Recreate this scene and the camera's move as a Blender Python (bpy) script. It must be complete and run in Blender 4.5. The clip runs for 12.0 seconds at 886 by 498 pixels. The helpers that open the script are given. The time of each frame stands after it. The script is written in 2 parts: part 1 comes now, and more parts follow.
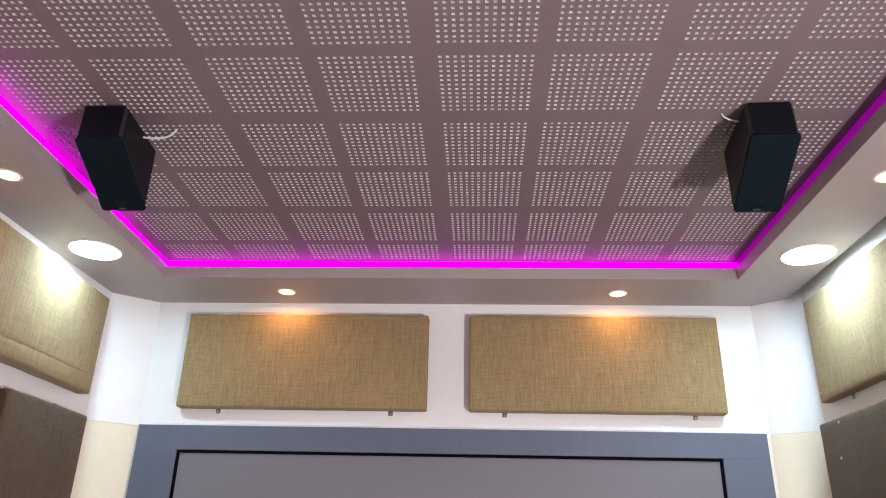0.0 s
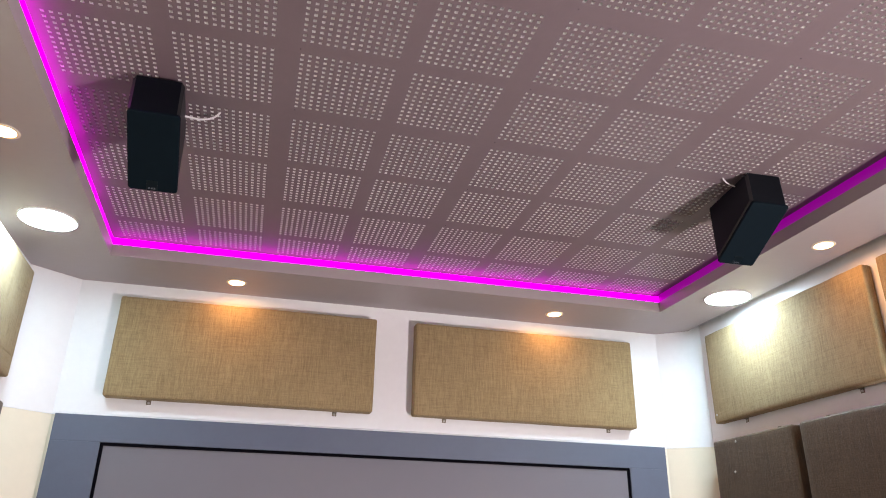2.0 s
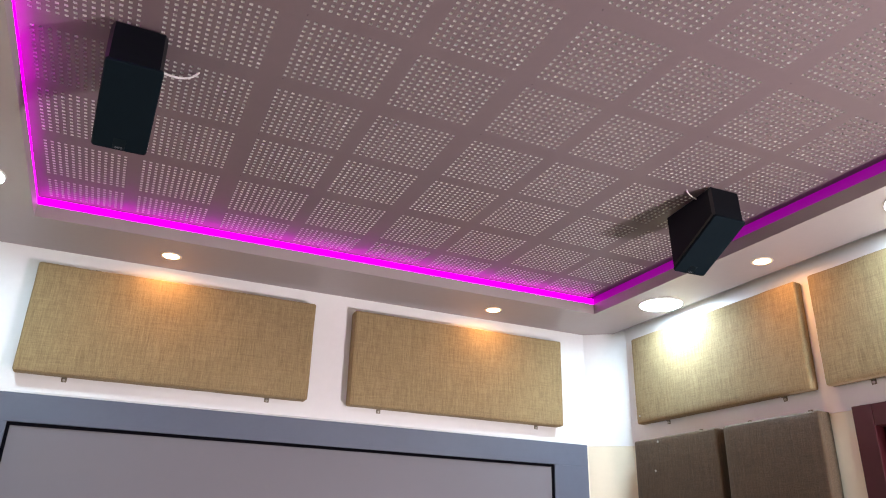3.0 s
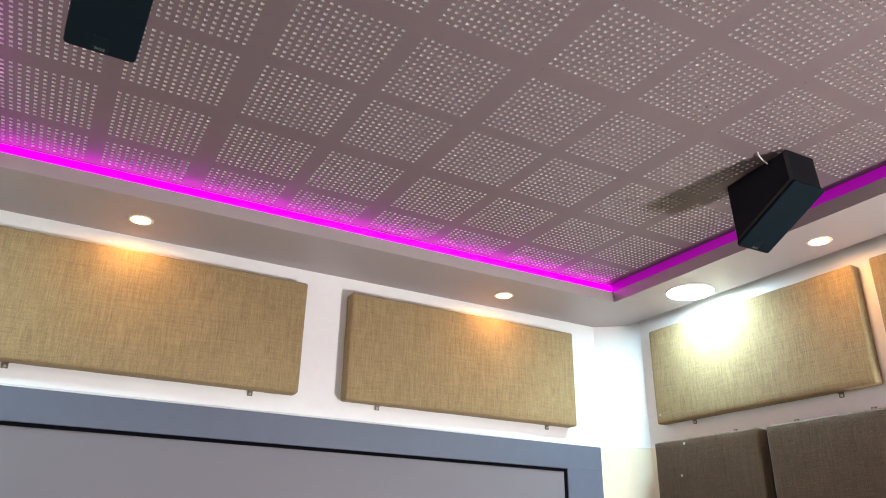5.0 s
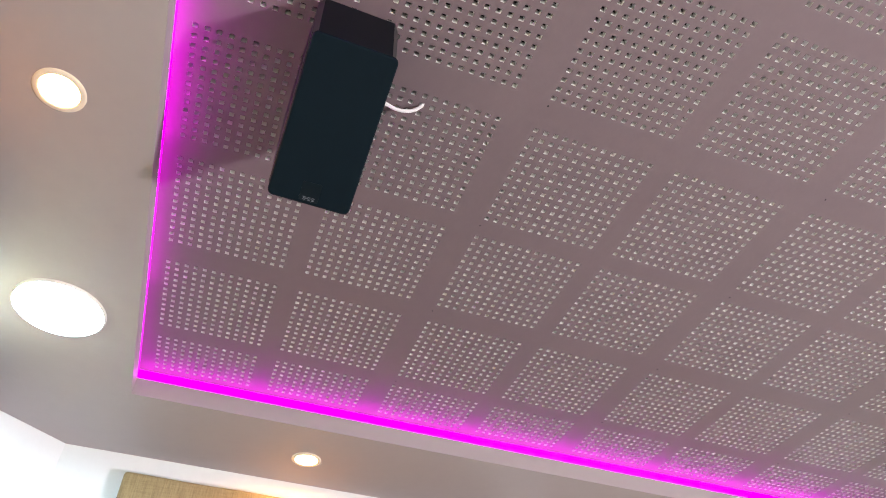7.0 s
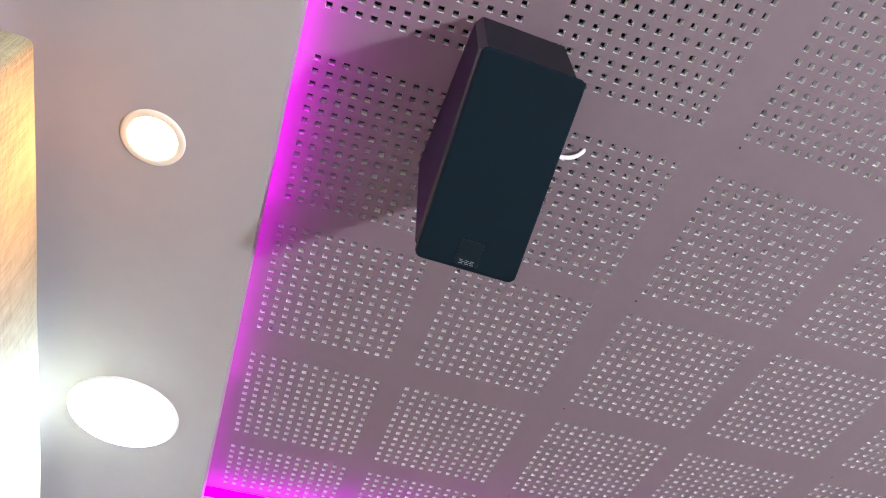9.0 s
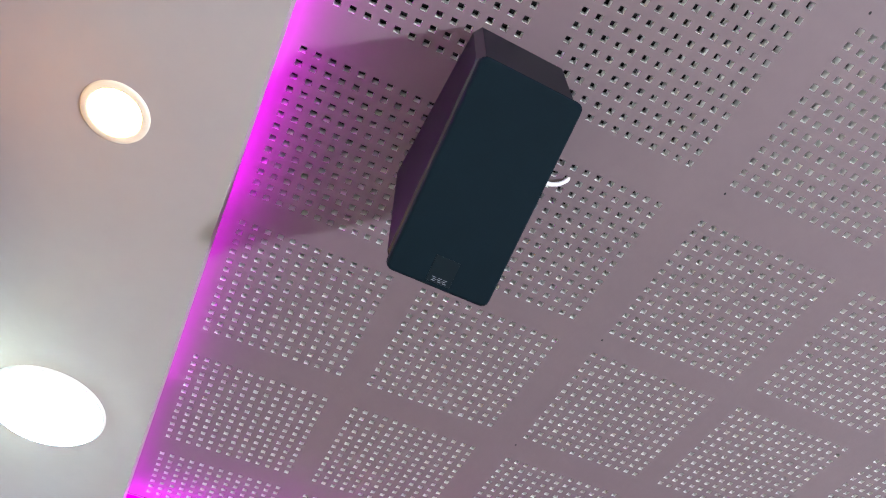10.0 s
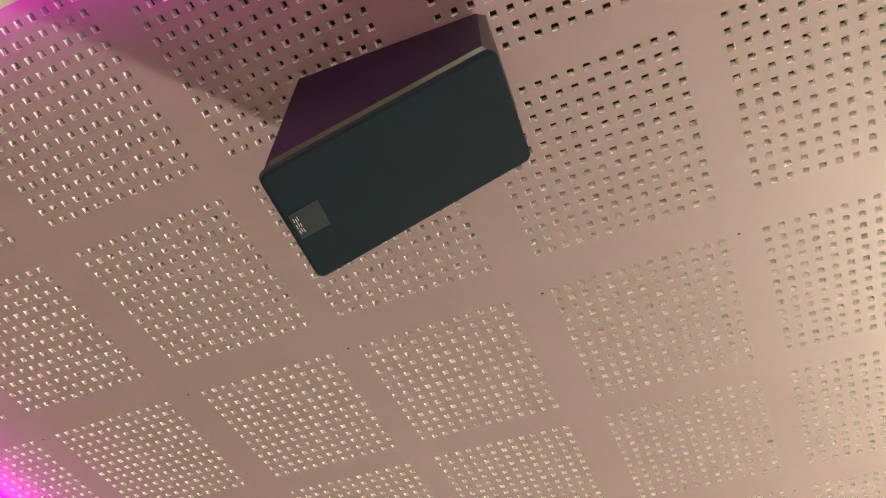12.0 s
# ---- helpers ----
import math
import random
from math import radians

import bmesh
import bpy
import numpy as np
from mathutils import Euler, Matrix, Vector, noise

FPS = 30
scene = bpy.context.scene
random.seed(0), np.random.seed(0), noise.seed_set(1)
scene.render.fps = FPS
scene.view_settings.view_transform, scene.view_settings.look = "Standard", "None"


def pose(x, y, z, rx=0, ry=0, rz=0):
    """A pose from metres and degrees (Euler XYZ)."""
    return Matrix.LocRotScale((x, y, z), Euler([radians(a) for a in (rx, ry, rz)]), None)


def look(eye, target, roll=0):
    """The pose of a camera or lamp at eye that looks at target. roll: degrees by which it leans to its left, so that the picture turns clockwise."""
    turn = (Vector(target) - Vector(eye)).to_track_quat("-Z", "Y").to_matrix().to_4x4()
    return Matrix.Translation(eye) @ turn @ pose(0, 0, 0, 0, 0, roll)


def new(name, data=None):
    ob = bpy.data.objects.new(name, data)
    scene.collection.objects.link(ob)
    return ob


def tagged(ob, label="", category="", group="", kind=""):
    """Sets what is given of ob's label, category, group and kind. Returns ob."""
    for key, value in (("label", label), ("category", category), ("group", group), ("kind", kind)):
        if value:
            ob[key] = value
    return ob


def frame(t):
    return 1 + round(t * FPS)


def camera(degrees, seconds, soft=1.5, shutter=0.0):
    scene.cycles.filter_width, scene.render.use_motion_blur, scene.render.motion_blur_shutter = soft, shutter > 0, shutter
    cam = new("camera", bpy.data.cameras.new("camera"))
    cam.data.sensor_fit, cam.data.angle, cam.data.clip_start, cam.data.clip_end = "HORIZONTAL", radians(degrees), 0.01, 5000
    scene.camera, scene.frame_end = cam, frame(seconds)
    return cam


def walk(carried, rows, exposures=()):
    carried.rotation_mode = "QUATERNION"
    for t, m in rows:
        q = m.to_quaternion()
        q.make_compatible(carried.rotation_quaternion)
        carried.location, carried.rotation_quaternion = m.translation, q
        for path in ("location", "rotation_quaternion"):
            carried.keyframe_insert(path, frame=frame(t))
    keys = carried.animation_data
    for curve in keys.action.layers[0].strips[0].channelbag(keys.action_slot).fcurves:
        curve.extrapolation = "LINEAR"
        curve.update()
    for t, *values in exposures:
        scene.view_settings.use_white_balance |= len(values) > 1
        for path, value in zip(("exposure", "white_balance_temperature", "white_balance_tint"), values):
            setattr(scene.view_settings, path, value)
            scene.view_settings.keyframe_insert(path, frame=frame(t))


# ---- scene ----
cam = camera(63.29, 12.0, soft=1.0)
H = 2.75


def rows_of(path):
    return [(t, pose(x, y, z, 90 + pitch, 0, yaw) @ pose(0, 0, 0, 0, 0, roll)) for t, x, y, z, yaw, pitch, roll in path]


walk(cam, rows_of([
    (0.0, 0.138, -2.949, H - 1.163, 3.16, 23.17, 1.38),
    (0.5, -0.044, -2.986, H - 1.155, 1.20, 23.12, 1.12),
    (1.0, -0.230, -2.985, H - 1.144, -3.83, 22.95, 1.53),
    (1.5, -0.412, -2.975, H - 1.151, -11.60, 22.96, 1.38),
    (2.0, -0.572, -2.991, H - 1.150, -14.12, 23.01, 1.05),
    (2.5, -0.707, -2.958, H - 1.145, -17.36, 22.71, 1.25),
    (3.0, -0.812, -2.859, H - 1.137, -23.88, 22.41, 1.59),
    (4.8, -0.871, -2.434, H - 1.115, -28.72, 22.47, 1.10),
    (5.5, -0.915, -2.240, H - 1.100, -26.98, 26.64, 0.74),
    (6.0, -0.952, -2.121, H - 1.096, -22.60, 32.97, 1.02),
    (6.5, -0.961, -2.004, H - 1.091, -20.25, 40.88, 1.12),
    (7.0, -0.962, -1.857, H - 1.050, -18.32, 43.69, 1.72),
    (7.5, -1.010, -1.779, H - 0.966, -16.99, 43.81, 1.80),
    (9.5, -1.101, -1.568, H - 0.888, -15.28, 53.49, 2.72),
    (10.0, -1.107, -1.552, H - 0.866, -21.15, 53.70, 4.11),
    (10.5, -1.134, -1.493, H - 0.834, -33.37, 53.04, 4.71),
    (11.0, -1.176, -1.431, H - 0.800, -45.69, 52.48, 4.58),
    (11.5, -1.213, -1.392, H - 0.791, -57.02, 52.77, 3.28),
    (12.0, -1.227, -1.373, H - 0.791, -64.49, 53.11, 3.11),
]), exposures=[
    (0.0, -1.11, 6450, 23), (3.0, -0.98, 6500, 25), (5.0, -0.75, 6350, 15), (5.5, -0.74, 6300, 17), (6.5, -0.44, 6250, 17), (7.5, -0.29, 6250, 17), (9.5, -0.03, 5500, 15), (10.0, 0.02, 5500, 12), (10.5, 0.23, 6350, 12), (11.0, 0.30, 7650, 6), (11.5, 0.28, 8300, 7), (12.0, 0.23, 8400, 8)])


# ==== place ====
world = bpy.data.worlds.new("world")
world.use_nodes = True
world.node_tree.nodes["Background"].inputs[0].default_value = (0.5, 0.6, 0.8, 1)
world.node_tree.nodes["Background"].inputs[1].default_value = 0.05
scene.world = world

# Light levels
SMALL_LAMP, BIG_LAMP, LED_LEVEL, UNSEEN_LAMP = 275.0, 225.0, 10.0, 166.0

# Unseen lamp low on the right, placed where the loudspeakers' shadows point back to
unseen = bpy.data.lights.new("unseen_low_lamp", "AREA")
unseen.shape, unseen.size, unseen.size_y, unseen.energy, unseen.color = "RECTANGLE", 0.17, 0.18, UNSEEN_LAMP, (1.0, 0.95, 0.92)
new("unseen_low_lamp", unseen).matrix_world = look((1.50, -3.02, 0.93), (0.3, -1.56, 1.75))

# Plan, in metres: the room is symmetrical about x = 0, the screen wall is at y = WALL_Y
WALL_X, WALL_Y, BACK_Y = 1.53, 0.195, -4.0
LIP_X, LIP_Y, LIP_BACK = 1.196, -0.139, -3.66
COVE_X, COVE_Y, COVE_BACK = 1.222, -0.108, -3.69
SOFFIT, LEDGE, PAINT_LINE = H - 0.0924, H - 0.0447, H - 0.662
CHAMFER_X, CHAMFER_Y = 1.36, 0.06
# The left edge of the cove runs out of square by this much over its length
SKEW = 0.042


# ---- materials ----
def material(name, color, rough=0.6, metal=0.0, spec=0.5):
    m = bpy.data.materials.new(name)
    m.use_nodes = True
    b = m.node_tree.nodes["Principled BSDF"]
    b.inputs["Base Color"].default_value = (*color, 1)
    b.inputs["Roughness"].default_value, b.inputs["Metallic"].default_value = rough, metal
    b.inputs["Specular IOR Level"].default_value = spec
    return m


def node(m, kind, **values):
    n = m.node_tree.nodes.new(kind)
    for key, value in values.items():
        n.inputs[key].default_value = value
    return n


def link(m, a, b):
    m.node_tree.links.new(a, b)


def coords(m, scale=(1, 1, 1)):
    c = node(m, "ShaderNodeTexCoord")
    p = node(m, "ShaderNodeMapping", Scale=scale)
    link(m, c.outputs["Object"], p.inputs["Vector"])
    return p.outputs["Vector"]


def mottle(m, color, low, high, scale, detail=6.0, stretch=(1, 1, 1), bump=0.0, bump_scale=0.0, depth=0.001, second=None):
    """Base colour that varies between color * low and color * high at a broad scale and a fine one, with a fine relief."""
    b = m.node_tree.nodes["Principled BSDF"]
    v = coords(m, stretch)
    broad = node(m, "ShaderNodeTexNoise", Scale=scale, Detail=detail, Roughness=0.6)
    fine = node(m, "ShaderNodeTexNoise", Scale=second or scale * 12, Detail=4.0, Roughness=0.7)
    link(m, v, broad.inputs["Vector"])
    link(m, v, fine.inputs["Vector"])
    add = m.node_tree.nodes.new("ShaderNodeMath")
    add.operation = "MULTIPLY_ADD"
    add.inputs[1].default_value = 0.45
    link(m, fine.outputs["Fac"], add.inputs[0])
    half = m.node_tree.nodes.new("ShaderNodeMath")
    half.operation = "MULTIPLY"
    half.inputs[1].default_value = 0.55
    link(m, broad.outputs["Fac"], half.inputs[0])
    link(m, half.outputs[0], add.inputs[2])
    ramp = m.node_tree.nodes.new("ShaderNodeValToRGB")
    e = ramp.color_ramp.elements
    e[0].position, e[1].position = 0.3, 0.7
    e[0].color = (*[c * low for c in color], 1)
    e[1].color = (*[min(1, c * high) for c in color], 1)
    link(m, add.outputs[0], ramp.inputs["Fac"])
    link(m, ramp.outputs["Color"], b.inputs["Base Color"])
    if bump:
        grain = node(m, "ShaderNodeTexNoise", Scale=bump_scale, Detail=5.0)
        link(m, coords(m), grain.inputs["Vector"])
        n = node(m, "ShaderNodeBump", Strength=bump, Distance=depth)
        link(m, grain.outputs["Fac"], n.inputs["Height"])
        link(m, n.outputs["Normal"], b.inputs["Normal"])
    return m


def paint(name, color, rough=0.6, low=0.96, high=1.03):
    return mottle(material(name, color, rough), color, low, high, 2.2, bump=0.12, bump_scale=90, depth=0.002)


def weave(name, color, dark, rough, pitch=120.0, relief=0.35, sheen=0.15):
    """Coarse slubby cloth: threads of uneven tone run both ways, in the plane of the panel (x along, z up)."""
    m = material(name, color, rough, spec=0.2)
    b = m.node_tree.nodes["Principled BSDF"]

    def threads(stretch, scale):
        t = node(m, "ShaderNodeTexNoise", Scale=scale, Detail=3.0, Roughness=0.75)
        link(m, coords(m, stretch), t.inputs["Vector"])
        return t.outputs["Fac"]

    def mix(a, c, op):
        x = m.node_tree.nodes.new("ShaderNodeMath")
        x.operation = op
        link(m, a, x.inputs[0])
        if isinstance(c, float):
            x.inputs[1].default_value = c
        else:
            link(m, c, x.inputs[1])
        return x.outputs[0]

    up = threads((1.0, 1.0, 0.05), 330.0)
    along = threads((0.045, 1.0, 1.0), 330.0)
    broad = threads((1.0, 1.0, 1.0), 5.0)
    cloud = threads((1.0, 1.0, 0.14), 75.0)
    bar = threads((0.12, 1.0, 1.0), 70.0)
    tone = mix(mix(mix(up, 0.46, "MULTIPLY"), mix(along, 0.29, "MULTIPLY"), "ADD"), mix(mix(broad, 0.17, "MULTIPLY"), mix(mix(cloud, 0.29, "MULTIPLY"), mix(bar, 0.16, "MULTIPLY"), "ADD"), "ADD"), "ADD")
    ramp = m.node_tree.nodes.new("ShaderNodeValToRGB")
    e = ramp.color_ramp.elements
    e[0].position, e[1].position = 0.49, 0.89
    e[0].color, e[1].color = (*dark, 1), (*color, 1)
    link(m, tone, ramp.inputs["Fac"])
    link(m, ramp.outputs["Color"], b.inputs["Base Color"])
    wx = node(m, "ShaderNodeTexWave", Scale=pitch, Distortion=1.5, Detail=1.0)
    wx.bands_direction = "X"
    wz = node(m, "ShaderNodeTexWave", Scale=pitch, Distortion=1.5, Detail=1.0)
    wz.bands_direction = "Z"
    for w in (wx, wz):
        link(m, coords(m), w.inputs["Vector"])
    high = mix(mix(mix(wx.outputs["Fac"], wz.outputs["Fac"], "ADD"), relief, "MULTIPLY"), mix(tone, 3.0, "MULTIPLY"), "ADD")
    n = node(m, "ShaderNodeBump", Strength=0.65, Distance=0.0013)
    link(m, high, n.inputs["Height"])
    link(m, n.outputs["Normal"], b.inputs["Normal"])
    b.inputs["Sheen Weight"].default_value = sheen
    return m


def glow(name, color, strength, base=(0.8, 0.8, 0.8)):
    m = material(name, base, 0.4)
    b = m.node_tree.nodes["Principled BSDF"]
    b.inputs["Emission Color"].default_value = (*color, 1)
    b.inputs["Emission Strength"].default_value = strength
    return m


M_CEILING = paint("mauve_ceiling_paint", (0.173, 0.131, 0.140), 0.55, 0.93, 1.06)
M_GYPSUM = material("raw_gypsum", (0.70, 0.69, 0.68), 0.8)
M_FLEECE = mottle(material("dark_fleece", (0.016, 0.016, 0.02), 0.9), (0.016, 0.016, 0.02), 0.7, 1.3, 60)
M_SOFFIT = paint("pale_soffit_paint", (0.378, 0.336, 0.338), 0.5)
M_WHITE = paint("white_wall_paint", (0.82, 0.82, 0.83), 0.45)
M_CREAM = paint("cream_wall_paint", (0.80, 0.73, 0.58), 0.45)
M_SURROUND = paint("blue_grey_paint", (0.108, 0.127, 0.178), 0.5, 0.93, 1.05)
M_SCREEN = mottle(material("grey_screen_cloth", (0.178, 0.17, 0.196), 0.7), (0.178, 0.17, 0.196), 0.98, 1.02, 1.5, bump=0.05, bump_scale=900, depth=0.0003)
M_BLACK = material("black_velvet", (0.003, 0.003, 0.005), 0.95, spec=0.05)
M_BURLAP = weave("tan_burlap", (0.43, 0.32, 0.172), (0.19, 0.133, 0.066), 0.85, sheen=0.06)
M_BROWN = weave("dark_brown_cloth", (0.135, 0.088, 0.052), (0.05, 0.032, 0.020), 0.5, relief=0.12, sheen=0.07)
M_CABINET = mottle(material("black_ash_cabinet", (0.0035, 0.0052, 0.0078), 0.36, spec=0.16), (0.0035, 0.0052, 0.0078), 0.8, 1.25, 8, stretch=(1, 1, 6), bump=0.08, bump_scale=500, depth=0.0004)
M_EDGE = material("polished_black_edge", (0.012, 0.0125, 0.015), 0.28, spec=0.6)
M_GRILLE = mottle(material("black_grille_cloth", (0.0021, 0.0074, 0.0116), 0.85, spec=0.12), (0.0021, 0.0074, 0.0116), 0.85, 1.2, 30, bump=0.2, bump_scale=1600, depth=0.0004)
M_PLATE = material("black_badge_plate", (0.003, 0.008, 0.0115), 0.3, spec=0.3)
M_BADGE = material("silver_badge", (0.24, 0.25, 0.28), 0.4, 0.4)
M_CLIP = material("bronzed_clip_metal", (0.22, 0.19, 0.15), 0.4, 0.8)
M_METAL = material("zinc_metal", (0.55, 0.54, 0.52), 0.35, 0.9)
M_BEZEL = material("white_bezel", (0.8, 0.77, 0.74), 0.35)
M_RIM = material("satin_white_rim", (0.82, 0.72, 0.58), 0.5)
M_CABLE = material("white_cable_jacket", (0.75, 0.74, 0.74), 0.45)
M_DOOR = mottle(material("dark_red_door_paint", (0.058, 0.008, 0.011), 0.35), (0.058, 0.008, 0.011), 0.85, 1.15, 7, stretch=(1, 1, 0.2))
M_DOORGLASS = material("dark_door_panel", (0.02, 0.015, 0.017), 0.12)
M_FLOOR = mottle(material("brown_carpet", (0.10, 0.08, 0.07), 0.95), (0.10, 0.08, 0.07), 0.8, 1.2, 12, bump=0.4, bump_scale=400, depth=0.003)
M_WARM = glow("warm_lamp_diffuser", (1.0, 0.50, 0.15), SMALL_LAMP)
# Right lamps set stronger and left ones weaker, to balance the side walls
M_COOL = glow("cool_lamp_diffuser", (0.64, 0.94, 1.0), BIG_LAMP * 1.12)
M_COOL_LEFT = glow("dimmed_cool_lamp_diffuser", (0.62, 0.93, 1.0), BIG_LAMP * 0.78)
PINK = (1.0, 0.0, 0.95)
M_LED = glow("magenta_led", PINK, LED_LEVEL, (0.08, 0.0, 0.075))
M_LED_HIGH = glow("magenta_led_near_end", PINK, LED_LEVEL * 1.25, (0.08, 0.0, 0.075))
M_LED_MID = glow("magenta_led_middle", PINK, LED_LEVEL * 0.7, (0.08, 0.0, 0.075))
M_LED_LOW = glow("magenta_led_low", PINK, LED_LEVEL * 0.35, (0.08, 0.0, 0.075))
M_LED_WEAK = glow("magenta_led_cove_face", PINK, LED_LEVEL * 0.045, (0.08, 0.0, 0.075))


# ---- helpers for meshes ----
def mesh_of(name, bm, materials, smooth=False):
    me = bpy.data.meshes.new(name)
    bm.normal_update()
    bm.to_mesh(me)
    bm.free()
    for m in materials if isinstance(materials, (list, tuple)) else [materials]:
        me.materials.append(m)
    if smooth:
        me.polygons.foreach_set("use_smooth", [True] * len(me.polygons))
    return me


def part(name, bm, mat, parent, label="", at=None, smooth=False):
    ob = new(name, mesh_of(name, bm, mat, smooth))
    ob.parent = parent
    if at is not None:
        ob.matrix_basis = at
    return tagged(ob, label)


def thing(name, at, label, category, group=""):
    ob = new(name)
    ob.empty_display_size = 0.05
    ob.matrix_basis = at
    return tagged(ob, label, category, group)


def box(bm, x0, x1, y0, y1, z0, z1, bevel=0.0, slot=0, segments=2):
    made = bmesh.ops.create_cube(bm, size=1.0, matrix=Matrix.LocRotScale(((x0 + x1) / 2, (y0 + y1) / 2, (z0 + z1) / 2), None, (x1 - x0, y1 - y0, z1 - z0)))
    faces = {f for v in made["verts"] for f in v.link_faces}
    for f in faces:
        f.material_index = slot
    if bevel:
        edges = list({e for f in faces for e in f.edges})
        bmesh.ops.bevel(bm, geom=edges, offset=bevel, segments=segments, profile=0.5, affect="EDGES", clamp_overlap=True)
    return bm


def boxed(*args, **kw):
    return box(bmesh.new(), *args, **kw)


def prism(bm, outline, z0, z1, slot=0):
    """An upright prism over an outline in the plan."""
    low = [bm.verts.new((x, y, z0)) for x, y in outline]
    top = [bm.verts.new((x, y, z1)) for x, y in outline]
    n = len(outline)
    faces = [bm.faces.new(low[::-1]), bm.faces.new(top)]
    faces += [bm.faces.new((low[i], low[(i + 1) % n], top[(i + 1) % n], top[i])) for i in range(n)]
    for f in faces:
        f.material_index = slot
    return bm


def ring(bm, outer, inner, z0, z1, skew=0.0):
    """A rectangular ring; outer and inner are (x0, x1, y0, y1). skew moves the near left inner corner to the right."""
    def corners(r, z, dx=0.0):
        x0, x1, y0, y1 = r
        return [bm.verts.new(p) for p in ((x0 + dx, y0, z), (x1, y0, z), (x1, y1, z), (x0, y1, z))]
    ol, il, ot, it = corners(outer, z0), corners(inner, z0, skew), corners(outer, z1), corners(inner, z1, skew)
    for i in range(4):
        j = (i + 1) % 4
        bm.faces.new((ol[j], ol[i], il[i], il[j]))
        bm.faces.new((ot[i], ot[j], it[j], it[i]))
        bm.faces.new((ol[i], ol[j], ot[j], ot[i]))
        bm.faces.new((il[j], il[i], it[i], it[j]))
    return bm


def lathe(bm, profile, steps=40):
    """Turns (radius, z) pairs round the z axis."""
    rings = [[bm.verts.new((r * math.cos(2 * math.pi * k / steps), r * math.sin(2 * math.pi * k / steps), z)) for k in range(steps)] for r, z in profile]
    for a, b in zip(rings, rings[1:]):
        for k in range(steps):
            bm.faces.new((a[k], a[(k + 1) % steps], b[(k + 1) % steps], b[k]))
    return rings


def tube(bm, points, radius, steps=8):
    """A round tube along a smooth line through points."""
    pts = [Vector(p) for p in points]
    line = []
    for i in range(len(pts) - 1):
        p0, p1, p2, p3 = pts[max(i - 1, 0)], pts[i], pts[i + 1], pts[min(i + 2, len(pts) - 1)]
        for k in range(6):
            u = k / 6
            line.append(0.5 * (2 * p1 + (p2 - p0) * u + (2 * p0 - 5 * p1 + 4 * p2 - p3) * u * u + (3 * p1 - p0 - 3 * p2 + p3) * u ** 3))
    line.append(pts[-1])
    rings, side = [], Vector((0, 0, 1))
    for i, p in enumerate(line):
        d = (line[min(i + 1, len(line) - 1)] - line[max(i - 1, 0)]).normalized()
        side = (side - d * side.dot(d)).normalized() if abs(side.dot(d)) < 0.99 else d.orthogonal().normalized()
        other = d.cross(side)
        rings.append([bm.verts.new(p + radius * (math.cos(a) * side + math.sin(a) * other)) for a in (2 * math.pi * k / steps for k in range(steps))])
    for a, b in zip(rings, rings[1:]):
        for k in range(steps):
            bm.faces.new((a[k], a[(k + 1) % steps], b[(k + 1) % steps], b[k]))
    bm.faces.new(rings[0][::-1])
    bm.faces.new(rings[-1])
    return bm


def structure(name, bm, mats, label, category):
    return tagged(new(name, mesh_of(name, bm, mats)), label, category, kind="structure")


# ---- the room ----
structure("floor", boxed(-1.7, 1.7, BACK_Y - 0.15, 0.4, -0.1, 0.0), M_FLOOR, "brown carpeted floor of the cinema room", "floor")


def two_tone(name, outline, label):
    bm = prism(bmesh.new(), outline, PAINT_LINE, H + 0.1, 0)
    prism(bm, outline, 0.0, PAINT_LINE - 0.001, 1)
    return structure(name, bm, [M_WHITE, M_CREAM], label, "wall")


two_tone("wall_front", [(-CHAMFER_X, WALL_Y), (CHAMFER_X, WALL_Y), (CHAMFER_X, WALL_Y + 0.12), (-CHAMFER_X, WALL_Y + 0.12)], "white wall above the screen with cream lower part")
two_tone("wall_corner_left", [(-WALL_X, CHAMFER_Y), (-CHAMFER_X, WALL_Y), (-CHAMFER_X, WALL_Y + 0.12), (-WALL_X - 0.12, WALL_Y + 0.12), (-WALL_X - 0.12, CHAMFER_Y)], "splayed white room corner, cream below")
two_tone("wall_corner_right", [(WALL_X, CHAMFER_Y), (WALL_X + 0.12, CHAMFER_Y), (WALL_X + 0.12, WALL_Y + 0.12), (CHAMFER_X, WALL_Y + 0.12), (CHAMFER_X, WALL_Y)], "splayed white room corner, cream below")
two_tone("wall_left", [(-WALL_X - 0.12, BACK_Y - 0.12), (-WALL_X, BACK_Y - 0.12), (-WALL_X, CHAMFER_Y), (-WALL_X - 0.12, CHAMFER_Y)], "white side wall with cream lower part")

# Right wall with the opening of the door
DOOR_Y0, DOOR_Y1, DOOR_TOP = -2.05, -1.17, H - 0.675
# Opening added behind the unseen lamp; no window is known here
ADDED_OPENING = (-3.16, -2.88, 0.78, 1.08)
bm = prism(bmesh.new(), [(WALL_X, BACK_Y - 0.12), (WALL_X + 0.12, BACK_Y - 0.12), (WALL_X + 0.12, CHAMFER_Y), (WALL_X, CHAMFER_Y)], PAINT_LINE, H + 0.1, 0)
box(bm, WALL_X, WALL_X + 0.12, DOOR_Y1, CHAMFER_Y, 0, PAINT_LINE - 0.001, slot=1)
box(bm, WALL_X, WALL_X + 0.12, ADDED_OPENING[1], DOOR_Y0, 0, PAINT_LINE - 0.001, slot=1)
box(bm, WALL_X, WALL_X + 0.12, BACK_Y - 0.12, ADDED_OPENING[0], 0, PAINT_LINE - 0.001, slot=1)
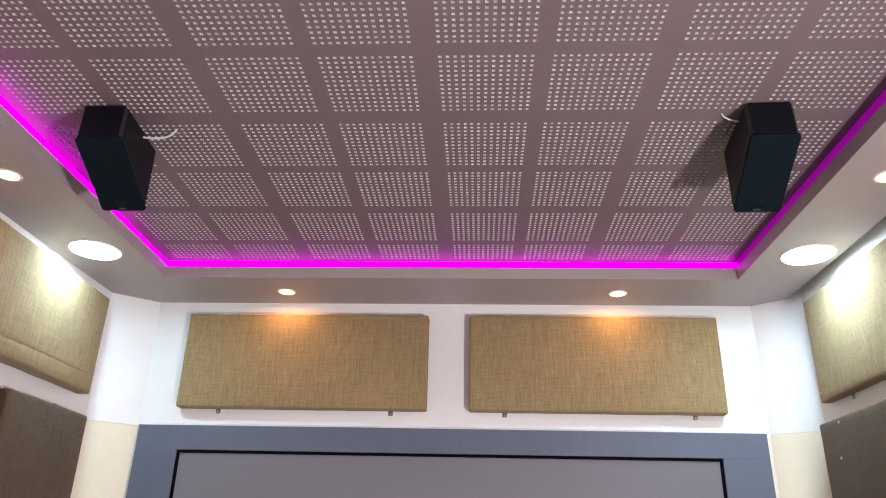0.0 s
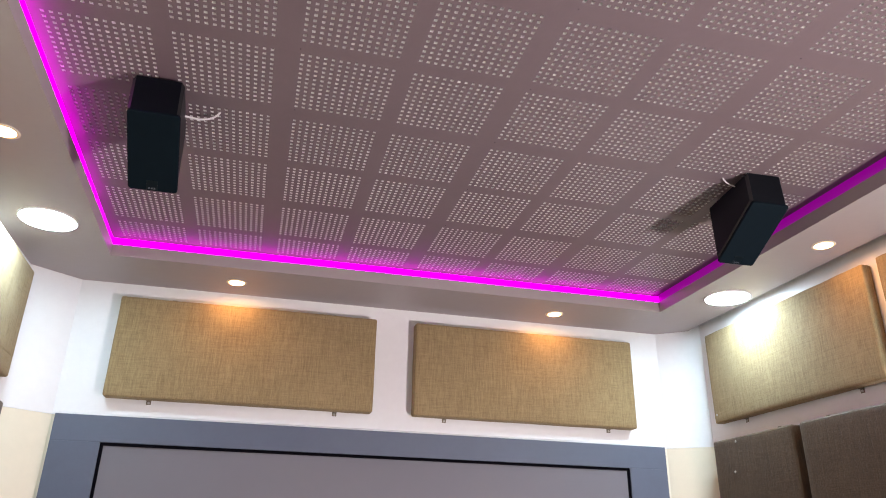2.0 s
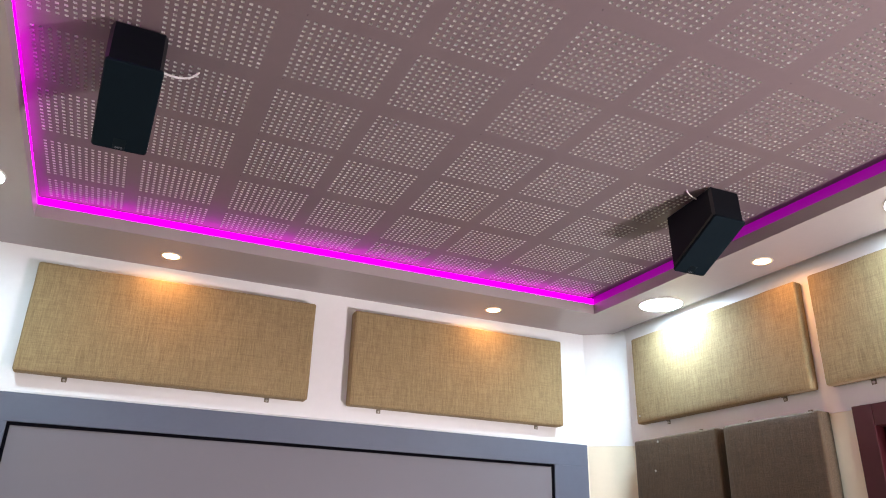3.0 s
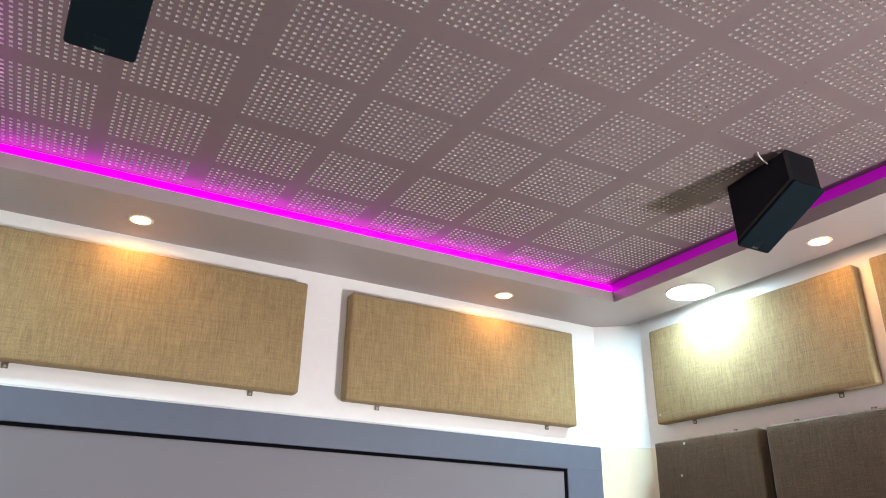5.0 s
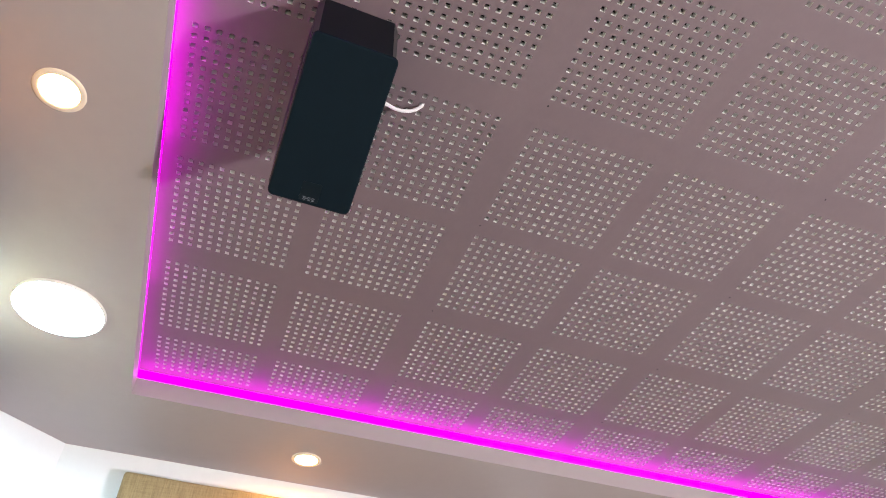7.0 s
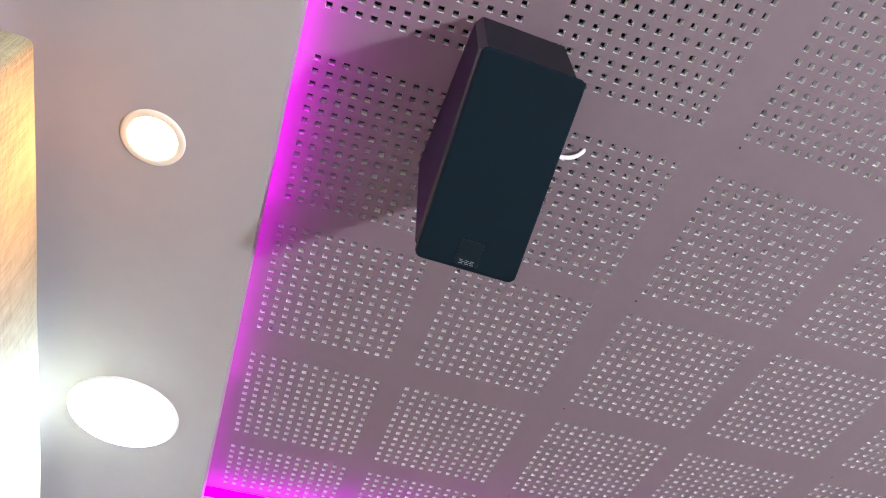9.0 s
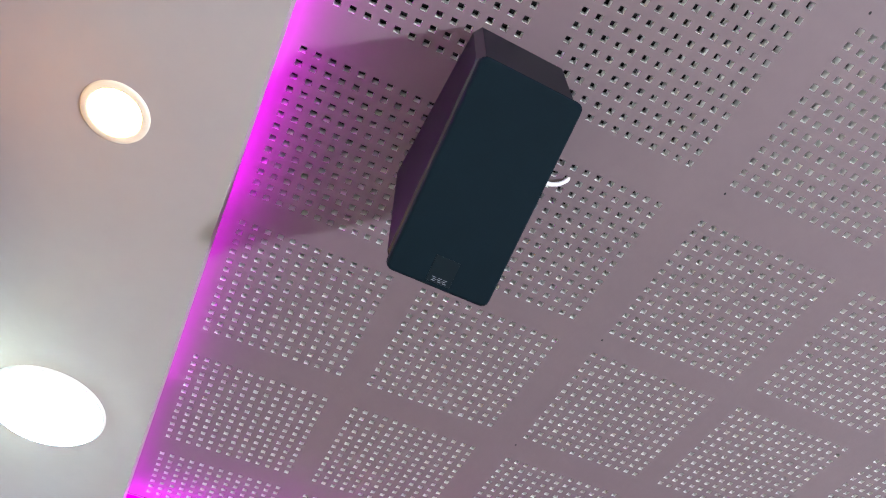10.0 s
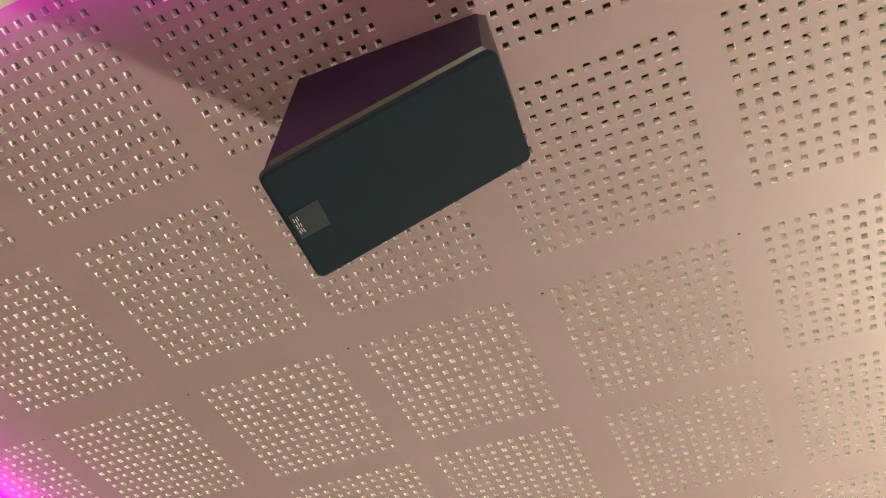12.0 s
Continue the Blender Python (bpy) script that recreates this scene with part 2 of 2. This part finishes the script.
box(bm, WALL_X, WALL_X + 0.12, ADDED_OPENING[0], ADDED_OPENING[1], 0, ADDED_OPENING[2], slot=1)
box(bm, WALL_X, WALL_X + 0.12, ADDED_OPENING[0], ADDED_OPENING[1], ADDED_OPENING[3], PAINT_LINE - 0.001, slot=1)
box(bm, WALL_X, WALL_X + 0.12, DOOR_Y0, DOOR_Y1, DOOR_TOP, PAINT_LINE - 0.001, slot=1)
structure("wall_right", bm, [M_WHITE, M_CREAM], "white side wall with cream lower part and a doorway", "wall")

two_tone("wall_back", [(-WALL_X, BACK_Y - 0.12), (WALL_X, BACK_Y - 0.12), (WALL_X, BACK_Y), (-WALL_X, BACK_Y)], "white back wall with cream lower part")

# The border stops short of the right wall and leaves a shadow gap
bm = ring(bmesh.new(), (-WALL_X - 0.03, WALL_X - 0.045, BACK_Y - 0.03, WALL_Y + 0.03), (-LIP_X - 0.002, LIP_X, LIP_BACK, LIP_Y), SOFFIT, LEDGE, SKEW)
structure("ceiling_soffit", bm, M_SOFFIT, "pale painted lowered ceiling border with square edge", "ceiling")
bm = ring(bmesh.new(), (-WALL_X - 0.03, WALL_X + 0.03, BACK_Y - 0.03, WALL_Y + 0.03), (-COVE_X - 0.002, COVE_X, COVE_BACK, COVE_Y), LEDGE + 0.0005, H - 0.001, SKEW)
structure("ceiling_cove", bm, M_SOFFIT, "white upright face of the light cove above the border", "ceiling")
# Unseen slab, closes the space above the hung ceiling against light
structure("light_seal_slab", boxed(-1.7, 1.7, BACK_Y - 0.15, 0.4, H + 0.1, H + 0.2), M_FLEECE, "unseen slab added to keep light out above the hung ceiling", "ceiling")

# Perforated ceiling: boards of 0.6 m carry two by two fields of 13 x 13 square holes
PITCH, GAP, BOARD, HOLE, THICK = 0.01953, 0.0577, 0.6, 0.0086, 0.0125
MARGIN = (BOARD - 24 * PITCH - GAP) / 2


def hole_lines(first, boards):
    return [(b + first) * BOARD + MARGIN + h * (12 * PITCH + GAP) + k * PITCH for b in range(boards) for h in (0, 1) for k in range(13)]


def perforated_ceiling():
    cx = [x - 1.2 for x in hole_lines(0, 4)]
    cy = sorted(-y for y in hole_lines(0, 4) if -y < COVE_Y - 0.008)
    xs = [-COVE_X] + [v for c in cx for v in (c - HOLE / 2, c + HOLE / 2)] + [COVE_X]
    ys = [COVE_BACK] + [v for c in cy for v in (c - HOLE / 2, c + HOLE / 2)] + [COVE_Y]
    nx, ny = len(xs), len(ys)
    verts = [(x, y, H) for y in ys for x in xs] + [(x, y, H + THICK) for y in ys for x in xs]
    top = nx * ny
    faces, slots = [], []
    for j in range(ny - 1):
        for i in range(nx - 1):
            a, b, c, d = j * nx + i, j * nx + i + 1, (j + 1) * nx + i + 1, (j + 1) * nx + i
            if i % 2 == 1 and j % 2 == 1:
                for p, q in ((a, b), (b, c), (c, d), (d, a)):
                    faces.append((q, p, p + top, q + top))
                    slots.append(1)
            else:
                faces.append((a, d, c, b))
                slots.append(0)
    for x in (-0.569, 0.034, 0.633):
        for y in (-0.303, -0.603, -0.904, -1.214, -1.496, -1.80, -2.10):
            k, ox, oy = len(verts), random.uniform(-0.006, 0.006), random.uniform(-0.012, 0.012)
            verts += [(x + ox + 0.0017 * math.cos(a * math.pi / 4), y + oy + 0.0022 * math.sin(a * math.pi / 4), H - 0.0006) for a in range(8)]
            faces.append(tuple(range(k + 7, k - 1, -1)))
            slots.append(2)
    n = len(verts)
    verts += [(-COVE_X, COVE_BACK, H + THICK), (COVE_X, COVE_BACK, H + THICK), (COVE_X, COVE_Y, H + THICK), (-COVE_X, COVE_Y, H + THICK)]
    faces.append((n, n + 3, n + 2, n + 1))
    slots.append(2)
    me = bpy.data.meshes.new("ceiling")
    me.from_pydata(verts, [], faces)
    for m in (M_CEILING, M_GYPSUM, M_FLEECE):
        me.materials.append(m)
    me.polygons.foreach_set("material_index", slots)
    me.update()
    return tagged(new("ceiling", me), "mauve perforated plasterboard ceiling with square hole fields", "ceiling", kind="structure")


perforated_ceiling()


# ---- light cove ----
def led_strip(start, end, segments, label, height=0.034, wide=0.0135):
    """A flexible light profile on the cove ledge from start to end (x, y): a white channel and the glowing covers in
    it, which stand in for the lit cove face.
    """
    a, b = Vector((*start, 0)), Vector((*end, 0))
    run = (b - a).length
    ob = thing("led_strip", pose(a.x, a.y, LEDGE + 0.0008, 0, 0, math.degrees(math.atan2(b.y - a.y, b.x - a.x))), label, "led strip", "led strips in the cove")
    part("channel", boxed(0, run, 0, wide, 0, 0.004), M_BEZEL, ob)
    at = 0.0
    for share, mat in segments:
        part("cover", boxed(at * run + 0.0005, (at + share) * run - 0.0005, 0, wide, 0.0042, height, 0.001), mat, ob, "glowing magenta cover that stands in for the lit cove face")
        at += share


led_strip((COVE_X - 0.015, COVE_Y - 0.0005), (-COVE_X + 0.017, COVE_Y - 0.0005), [(1.0, M_LED)], "magenta glowing LED strip along the cove")
led_strip((-COVE_X - 0.0015, COVE_Y - 0.0165), (-COVE_X - 0.0015 + SKEW, COVE_BACK), [(0.10, M_LED_LOW), (0.12, M_LED_MID), (0.78, M_LED_HIGH)], "magenta glowing LED strip along the cove, brighter at the near end", 0.028, 0.022)
# Cover height fills the right cove face to show the light on it
led_strip((COVE_X - 0.0005, COVE_BACK), (COVE_X - 0.0005, COVE_Y - 0.0005), [(1.0, M_LED_WEAK)], "dimmer magenta LED strip, its glow spread over the cove face", 0.0428)


# ---- lamps in the soffit ----
def small_downlight(x, y):
    ob = thing("downlight", pose(x, y, SOFFIT), "small round warm white recessed ceiling downlight", "downlight", "small downlights")
    bm = bmesh.new()
    lathe(bm, [(0.0415, 0.001), (0.0415, -0.0015), (0.039, -0.003), (0.033, -0.0034), (0.0315, -0.0028), (0.031, 0.001)])
    part("bezel", bm, M_RIM, ob, smooth=True)
    bm = bmesh.new()
    r = lathe(bm, [(0.031, -0.0012), (0.018, -0.0014), (0.008, -0.0015)])
    bm.faces.new(r[-1][::-1])
    part("diffuser", bm, M_WARM, ob, "glowing warm diffuser")


def big_downlight(x, y):
    ob = thing("round_panel_light", pose(x, y, SOFFIT), "large round cool white surface panel light", "ceiling light", "large round lights")
    bm = bmesh.new()
    lathe(bm, [(0.097, 0.001), (0.097, -0.004), (0.095, -0.006), (0.0925, -0.006), (0.0925, -0.003)], 56)
    part("rim", bm, M_BEZEL, ob, smooth=True)
    bm = bmesh.new()
    r = lathe(bm, [(0.0924, -0.0045), (0.09, -0.0075), (0.07, -0.0095), (0.035, -0.011), (0.01, -0.0115)], 56)
    bm.faces.new(r[-1][::-1])
    part("diffuser", bm, M_COOL if x > 0 else M_COOL_LEFT, ob, "glowing white diffuser", smooth=True)


# Lamps at y -2.25 and -2.9 are unseen, added to light the room
for x, y in ((-0.72, 0.036), (0.74, 0.036), (-1.338, -1.033), (1.352, -1.01), (-1.345, -2.25), (1.352, -2.25)):
    small_downlight(x, y)
for x, y in ((-1.356, -0.439), (1.365, -0.412), (-1.36, -1.65), (1.365, -1.62), (-1.36, -2.9), (1.365, -2.9)):
    big_downlight(x, y)


# ---- padded wall panels ----
def soft_box(w, d, h, bevel=0.009, puff=0.004, fold=0.0):
    """A padded slab: x along, front face at y = 0, back at y = d, z up from 0. The front swells a little and its edges waver."""
    nx, nz = max(6, round(w / 0.03)), max(6, round(h / 0.03))
    bm = bmesh.new()
    box(bm, -w / 2, w / 2, 0, d, 0, h, bevel, segments=3)
    for k in range(1, nx):
        x = -w / 2 + w * k / nx
        bmesh.ops.bisect_plane(bm, geom=bm.verts[:] + bm.edges[:] + bm.faces[:], plane_co=(x, 0, 0), plane_no=(1, 0, 0))
    for k in range(1, nz):
        z = h * k / nz
        bmesh.ops.bisect_plane(bm, geom=bm.verts[:] + bm.edges[:] + bm.faces[:], plane_co=(0, 0, z), plane_no=(0, 0, 1))
    if fold:
        for k in (-0.008, -0.004, 0, 0.004, 0.008):
            bmesh.ops.bisect_plane(bm, geom=bm.verts[:] + bm.edges[:] + bm.faces[:], plane_co=(0, 0, fold + k), plane_no=(-0.02, 0, 1))
    seed = random.random() * 50
    for v in bm.verts:
        c = v.co
        u, t = 2 * c.x / w, 2 * c.z / h - 1
        if c.y < d * 0.5:
            c.y -= puff * (1 - u ** 4) * (1 - t ** 4)
            if fold:
                s = (c.z - fold - 0.02 * c.x) / 0.004
                c.y += 0.0014 * math.exp(-s * s) - 0.0008 * math.exp(-(s - 1.6) ** 2)
        n = noise.noise_vector(Vector((c.x * 9 + seed, c.y * 9, c.z * 9)))
        c += Vector((n.x * 0.0016, n.y * 0.0012, n.z * 0.0016))
    return bm


def clip_mesh():
    """A small bent metal tab: the plate lies on the wall, below the panel's edge."""
    bm = bmesh.new()
    box(bm, -0.0095, 0.0095, -0.0025, 0, -0.017, 0.004, 0.001)
    box(bm, -0.0095, 0.0095, -0.012, -0.0026, -0.002, 0.0, 0.0006)
    return bm


def screw_mesh():
    bm = bmesh.new()
    r = lathe(bm, [(0.0052, 0), (0.005, 0.0016), (0.0035, 0.0026), (0.0012, 0.0028)], 14)
    bm.faces.new(r[-1])
    return bm


def panel(at, w, d, h, mat, label, group, low=(), top=(), fold=0.0, pins=()):
    ob = thing("wall_panel", at, label, "wall panel", group)
    part("padding", soft_box(w, d, h, fold=fold), mat, ob, smooth=True)
    for x in low:
        c = part("clip", clip_mesh(), M_CLIP, ob, "bent metal clip", pose(x, d, 0))
        part("screw", screw_mesh(), M_METAL, c, at=pose(0, -0.0025, -0.0095, 90))
    for x in top:
        c = part("clip", clip_mesh(), M_CLIP, ob, "bent metal clip", pose(x, d, h, 0, 180, 0))
        part("screw", screw_mesh(), M_METAL, c, at=pose(0, -0.0025, -0.0095, 90))
    for x, z in pins:
        part("pin", screw_mesh(), M_METAL, ob, "small bright pin", pose(x, -0.004, z, 90))
    return ob


TAN = "tan burlap padded acoustic wall panel with metal clips"
DARK = "dark brown cloth padded acoustic wall panel"
ZB, ZH = H - 0.588, 0.422
FRONT_D = WALL_Y - 0.134
panel(pose(-0.6345, 0.134, ZB), 1.093, FRONT_D, ZH, M_BURLAP, TAN, "tan wall panels", (-0.375, 0.388), (-0.34, 0.36))
panel(pose(0.638, 0.134, ZB), 1.088, FRONT_D, ZH, M_BURLAP, TAN, "tan wall panels", (-0.39, 0.42), (-0.40, 0.36))

RB, RH = H - 0.574, 0.42


def right_panel(y0, y1, z0, h, mat, label, group, low=(), top=(), face=1.485, pins=()):
    return panel(pose(face, (y0 + y1) / 2, z0, 0, 0, -90), abs(y1 - y0), WALL_X - face, h, mat, label, group, low, top, 0.0, pins)


def left_panel(y0, y1, z0, h, mat, label, group, low=(), top=(), face=1.478, skew=0.0):
    return panel(pose(-face, (y0 + y1) / 2, z0, 0, 0, 90 + skew), abs(y1 - y0), WALL_X - face + (0.012 if skew else 0), h, mat, label, group, low, top, 0.062 if h < 0.5 else 0.0)


right_panel(-0.035, -1.025, RB, RH, M_BURLAP, TAN, "tan wall panels", (-0.32, 0.34), pins=((-0.465, 0.035),))
right_panel(-1.085, -2.075, RB, RH, M_BURLAP, TAN, "tan wall panels", (-0.34, 0.34))
right_panel(-2.135, -3.125, RB, RH, M_BURLAP, TAN, "tan wall panels", (-0.34, 0.34))
right_panel(-0.025, -0.552, H - 1.9, 1.245, M_BROWN, DARK, "dark wall panels", (), (0.12,), 1.4665, ((-0.09, 1.225), (-0.12, 1.10)))
right_panel(-0.592, -1.052, H - 1.9, 1.245, M_BROWN, DARK, "dark wall panels", (), (-0.14, 0.15), 1.4665)
left_panel(-0.03, -1.165, RB, RH, M_BURLAP, TAN, "tan wall panels", (-0.34, 0.34), face=1.465, skew=1.5)
left_panel(-1.22, -2.21, RB, RH, M_BURLAP, TAN, "tan wall panels", (-0.34, 0.34))
left_panel(-2.27, -3.26, RB, RH, M_BURLAP, TAN, "tan wall panels", (-0.34, 0.34))
left_panel(-0.01, -0.55, H - 1.9, 1.24, M_BROWN, DARK, "dark wall panels", (), (0.1,))
left_panel(-0.595, -1.13, H - 1.9, 1.24, M_BROWN, DARK, "dark wall panels", (), (-0.14, 0.15))

# ---- screen ----
SURROUND_Y, S_TOP, S_IN, S_BOT = 0.174, H - 0.6605, H - 0.764, H - 2.06
surround = thing("screen_surround", pose(0, WALL_Y, 0), "blue-grey painted flat wooden surround of the screen", "screen frame")
sd = SURROUND_Y - WALL_Y
for name, x0, x1, z0, z1 in (("top_board", -1.3446, 1.3387, S_IN, S_TOP), ("bottom_board", -1.3446, 1.3387, S_BOT - 0.104, S_BOT), ("side_board", -1.3446, -1.16, S_BOT, S_IN), ("side_board", 1.146, 1.3387, S_BOT, S_IN)):
    part(name, boxed(x0, x1, sd, -0.0005, z0, z1, 0.0015), M_SURROUND, surround)
bm = bmesh.new()
tube(bm, [(-1.34 + 2.675 * k / 24, SURROUND_Y + 0.014 + random.uniform(-0.001, 0.001), S_TOP + random.uniform(0.0015, 0.0035)) for k in range(25)], 0.0055, 6)
structure("trim", bm, M_WHITE, "white filler bead between wall and screen surround", "trim")
tv = thing("projection_screen", pose(0, WALL_Y, 0), "grey fixed projection screen with thin black border", "projection screen")
part("screen_cloth", boxed(-1.15, 1.136, -0.010, -0.003, S_BOT + 0.01, S_IN - 0.01), M_SCREEN, tv)
for x0, x1, z0, z1 in ((-1.1595, 1.1455, S_IN - 0.012, S_IN - 0.0005), (-1.1595, 1.1455, S_BOT + 0.0005, S_BOT + 0.012), (-1.1595, -1.148, S_BOT + 0.012, S_IN - 0.012), (1.134, 1.1455, S_BOT + 0.012, S_IN - 0.012)):
    part("border", boxed(x0, x1, -0.017, -0.0005, z0, z1, 0.001), M_BLACK, tv, "black velvet border")

# ---- door in the right wall ----
door = tagged(new("door_1"), "closed dark red door with dark inset panel", "door", kind="structure")
door.matrix_basis = pose(WALL_X, 0, 0)
part("casing", boxed(-0.02, 0.06, DOOR_Y1 - 0.055, DOOR_Y1 + 0.02, 0, DOOR_TOP + 0.02, 0.003), M_DOOR, door)
part("casing", boxed(-0.02, 0.06, DOOR_Y0 - 0.02, DOOR_Y0 + 0.055, 0, DOOR_TOP + 0.02, 0.003), M_DOOR, door)
part("casing", boxed(-0.0195, 0.06, DOOR_Y0 + 0.055, DOOR_Y1 - 0.055, DOOR_TOP - 0.055, DOOR_TOP + 0.0195, 0.003), M_DOOR, door)
leaf = part("leaf", boxed(0.02, 0.06, DOOR_Y0 + 0.058, DOOR_Y1 - 0.058, 0.005, DOOR_TOP - 0.058, 0.004), M_DOOR, door)
for y0, y1, z0, z1 in ((DOOR_Y0 + 0.16, DOOR_Y1 - 0.16, 1.05, DOOR_TOP - 0.15), (DOOR_Y0 + 0.16, DOOR_Y1 - 0.16, 0.2, 0.9)):
    part("inset_panel", boxed(0.014, 0.0195, y0, y1, z0, z1, 0.003), M_DOORGLASS, leaf, "dark glossy inset panel")


# ---- loudspeakers under the ceiling ----
def speaker(at, label, cable, thick=0.0032):
    """A wedge: its short back end is at y = 0, the sloping grille faces down and back. z = 0 is the ceiling."""
    ob = thing("loudspeaker", at, label, "loudspeaker", "ceiling loudspeakers")
    w = 0.1285 / 2
    profile = [(0.0, -0.001), (-0.0105, -0.1155), (0.2165, -0.2275), (0.228, -0.015)]
    bm = bmesh.new()
    # cabinet body, a little behind the grille
    n = Vector((0.1113, 0.2225)).normalized()
    inset = [Vector(profile[0]), Vector(profile[1]) + n * 0.010, Vector(profile[2]) + n * 0.010, Vector(profile[3])]
    sides = [[bm.verts.new((s * w, p.x, p.y)) for p in inset] for s in (-1, 1)]
    bm.faces.new(sides[0][::-1])
    bm.faces.new(sides[1])
    for i in range(4):
        j = (i + 1) % 4
        bm.faces.new((sides[0][i], sides[0][j], sides[1][j], sides[1][i]))
    bmesh.ops.recalc_face_normals(bm, faces=bm.faces)
    front = [e for e in bm.edges if all((v.co.y - inset[1].x) * (inset[2].y - inset[1].y) - (v.co.z - inset[1].y) * (inset[2].x - inset[1].x) < 1e-6 for v in e.verts) and abs(e.verts[0].co.x - e.verts[1].co.x) < 1e-6]
    bmesh.ops.bevel(bm, geom=front, offset=0.008, segments=1, profile=0.5, affect="EDGES", material=1)
    sharp = [e for e in bm.edges if len(e.link_faces) == 2 and e.calc_face_angle() > 0.9]
    bmesh.ops.bevel(bm, geom=sharp, offset=0.0025, segments=3, profile=0.5, affect="EDGES")
    cabinet = part("cabinet", bm, [M_CABINET, M_EDGE], ob)
    # grille: a padded slab that lies on the slope
    a, b = Vector(profile[1]), Vector(profile[2])
    length = (b - a).length
    slope = math.degrees(math.atan2(b.y - a.y, b.x - a.x))
    lie = pose(0, a.x, a.y, slope, 0, 0)
    bm = boxed(-w + 0.0012, w + 0.0022, -0.0012, length + 0.0012, 0.0, 0.0095)
    up = [e for e in bm.edges if abs(e.verts[0].co.z - e.verts[1].co.z) > 0.005]
    bmesh.ops.bevel(bm, geom=up, offset=0.009, segments=4, profile=0.5, affect="EDGES")
    low = [e for e in bm.edges if max(v.co.z for v in e.verts) < 0.0005]
    bmesh.ops.bevel(bm, geom=low, offset=0.0035, segments=3, profile=0.5, affect="EDGES")
    grille = part("grille", bm, M_GRILLE, ob, "black cloth grille", lie)
    part("badge", boxed(-0.015, 0.015, length - 0.036, length - 0.0045, -0.0006, 0.0004, 0.0002), M_PLATE, grille, "small black badge with silver marks")
    for k in (-1, 0, 1):
        bm, c = bmesh.new(), k * 0.0064
        for z in (0.0, 0.0021, 0.0042):
            shift = 0.0006 * (1 if z != 0.0021 else -1) * (k or 1)
            box(bm, c - 0.0025 + shift, c + 0.0021 + shift, length - 0.0116 + z, length - 0.0108 + z, -0.0010, -0.00061)
        part("badge_mark", bm, M_BADGE, grille, "silver mark of plain bars")
    part("bracket", boxed(-0.03, 0.03, 0.05, 0.16, -0.03, 0.0015, 0.002), M_METAL, ob, "dark steel mounting bracket")
    part("cable", tube(bmesh.new(), cable, thick), M_CABLE, ob, "short white cable loop")
    return ob


speaker(pose(-0.9191, -1.2863, H - 0.0105, 0.9, -1.3, 2.8), "black wedge loudspeaker hung under the perforated ceiling, with white cable",
        [(0.05, 0.12, -0.03), (0.085, 0.132, -0.028), (0.112, 0.142, -0.021), (0.136, 0.143, -0.011), (0.153, 0.136, 0.003), (0.156, 0.132, 0.02)])
speaker(pose(0.9248, -1.2663, H - 0.002, -0.9, 0.5, -2.6), "black wedge loudspeaker hung under the perforated ceiling, with cable",
        [(-0.05, 0.066, -0.020), (-0.072, 0.062, -0.019), (-0.092, 0.058, -0.015), (-0.106, 0.055, -0.007), (-0.111, 0.054, 0.006)], 0.0022)
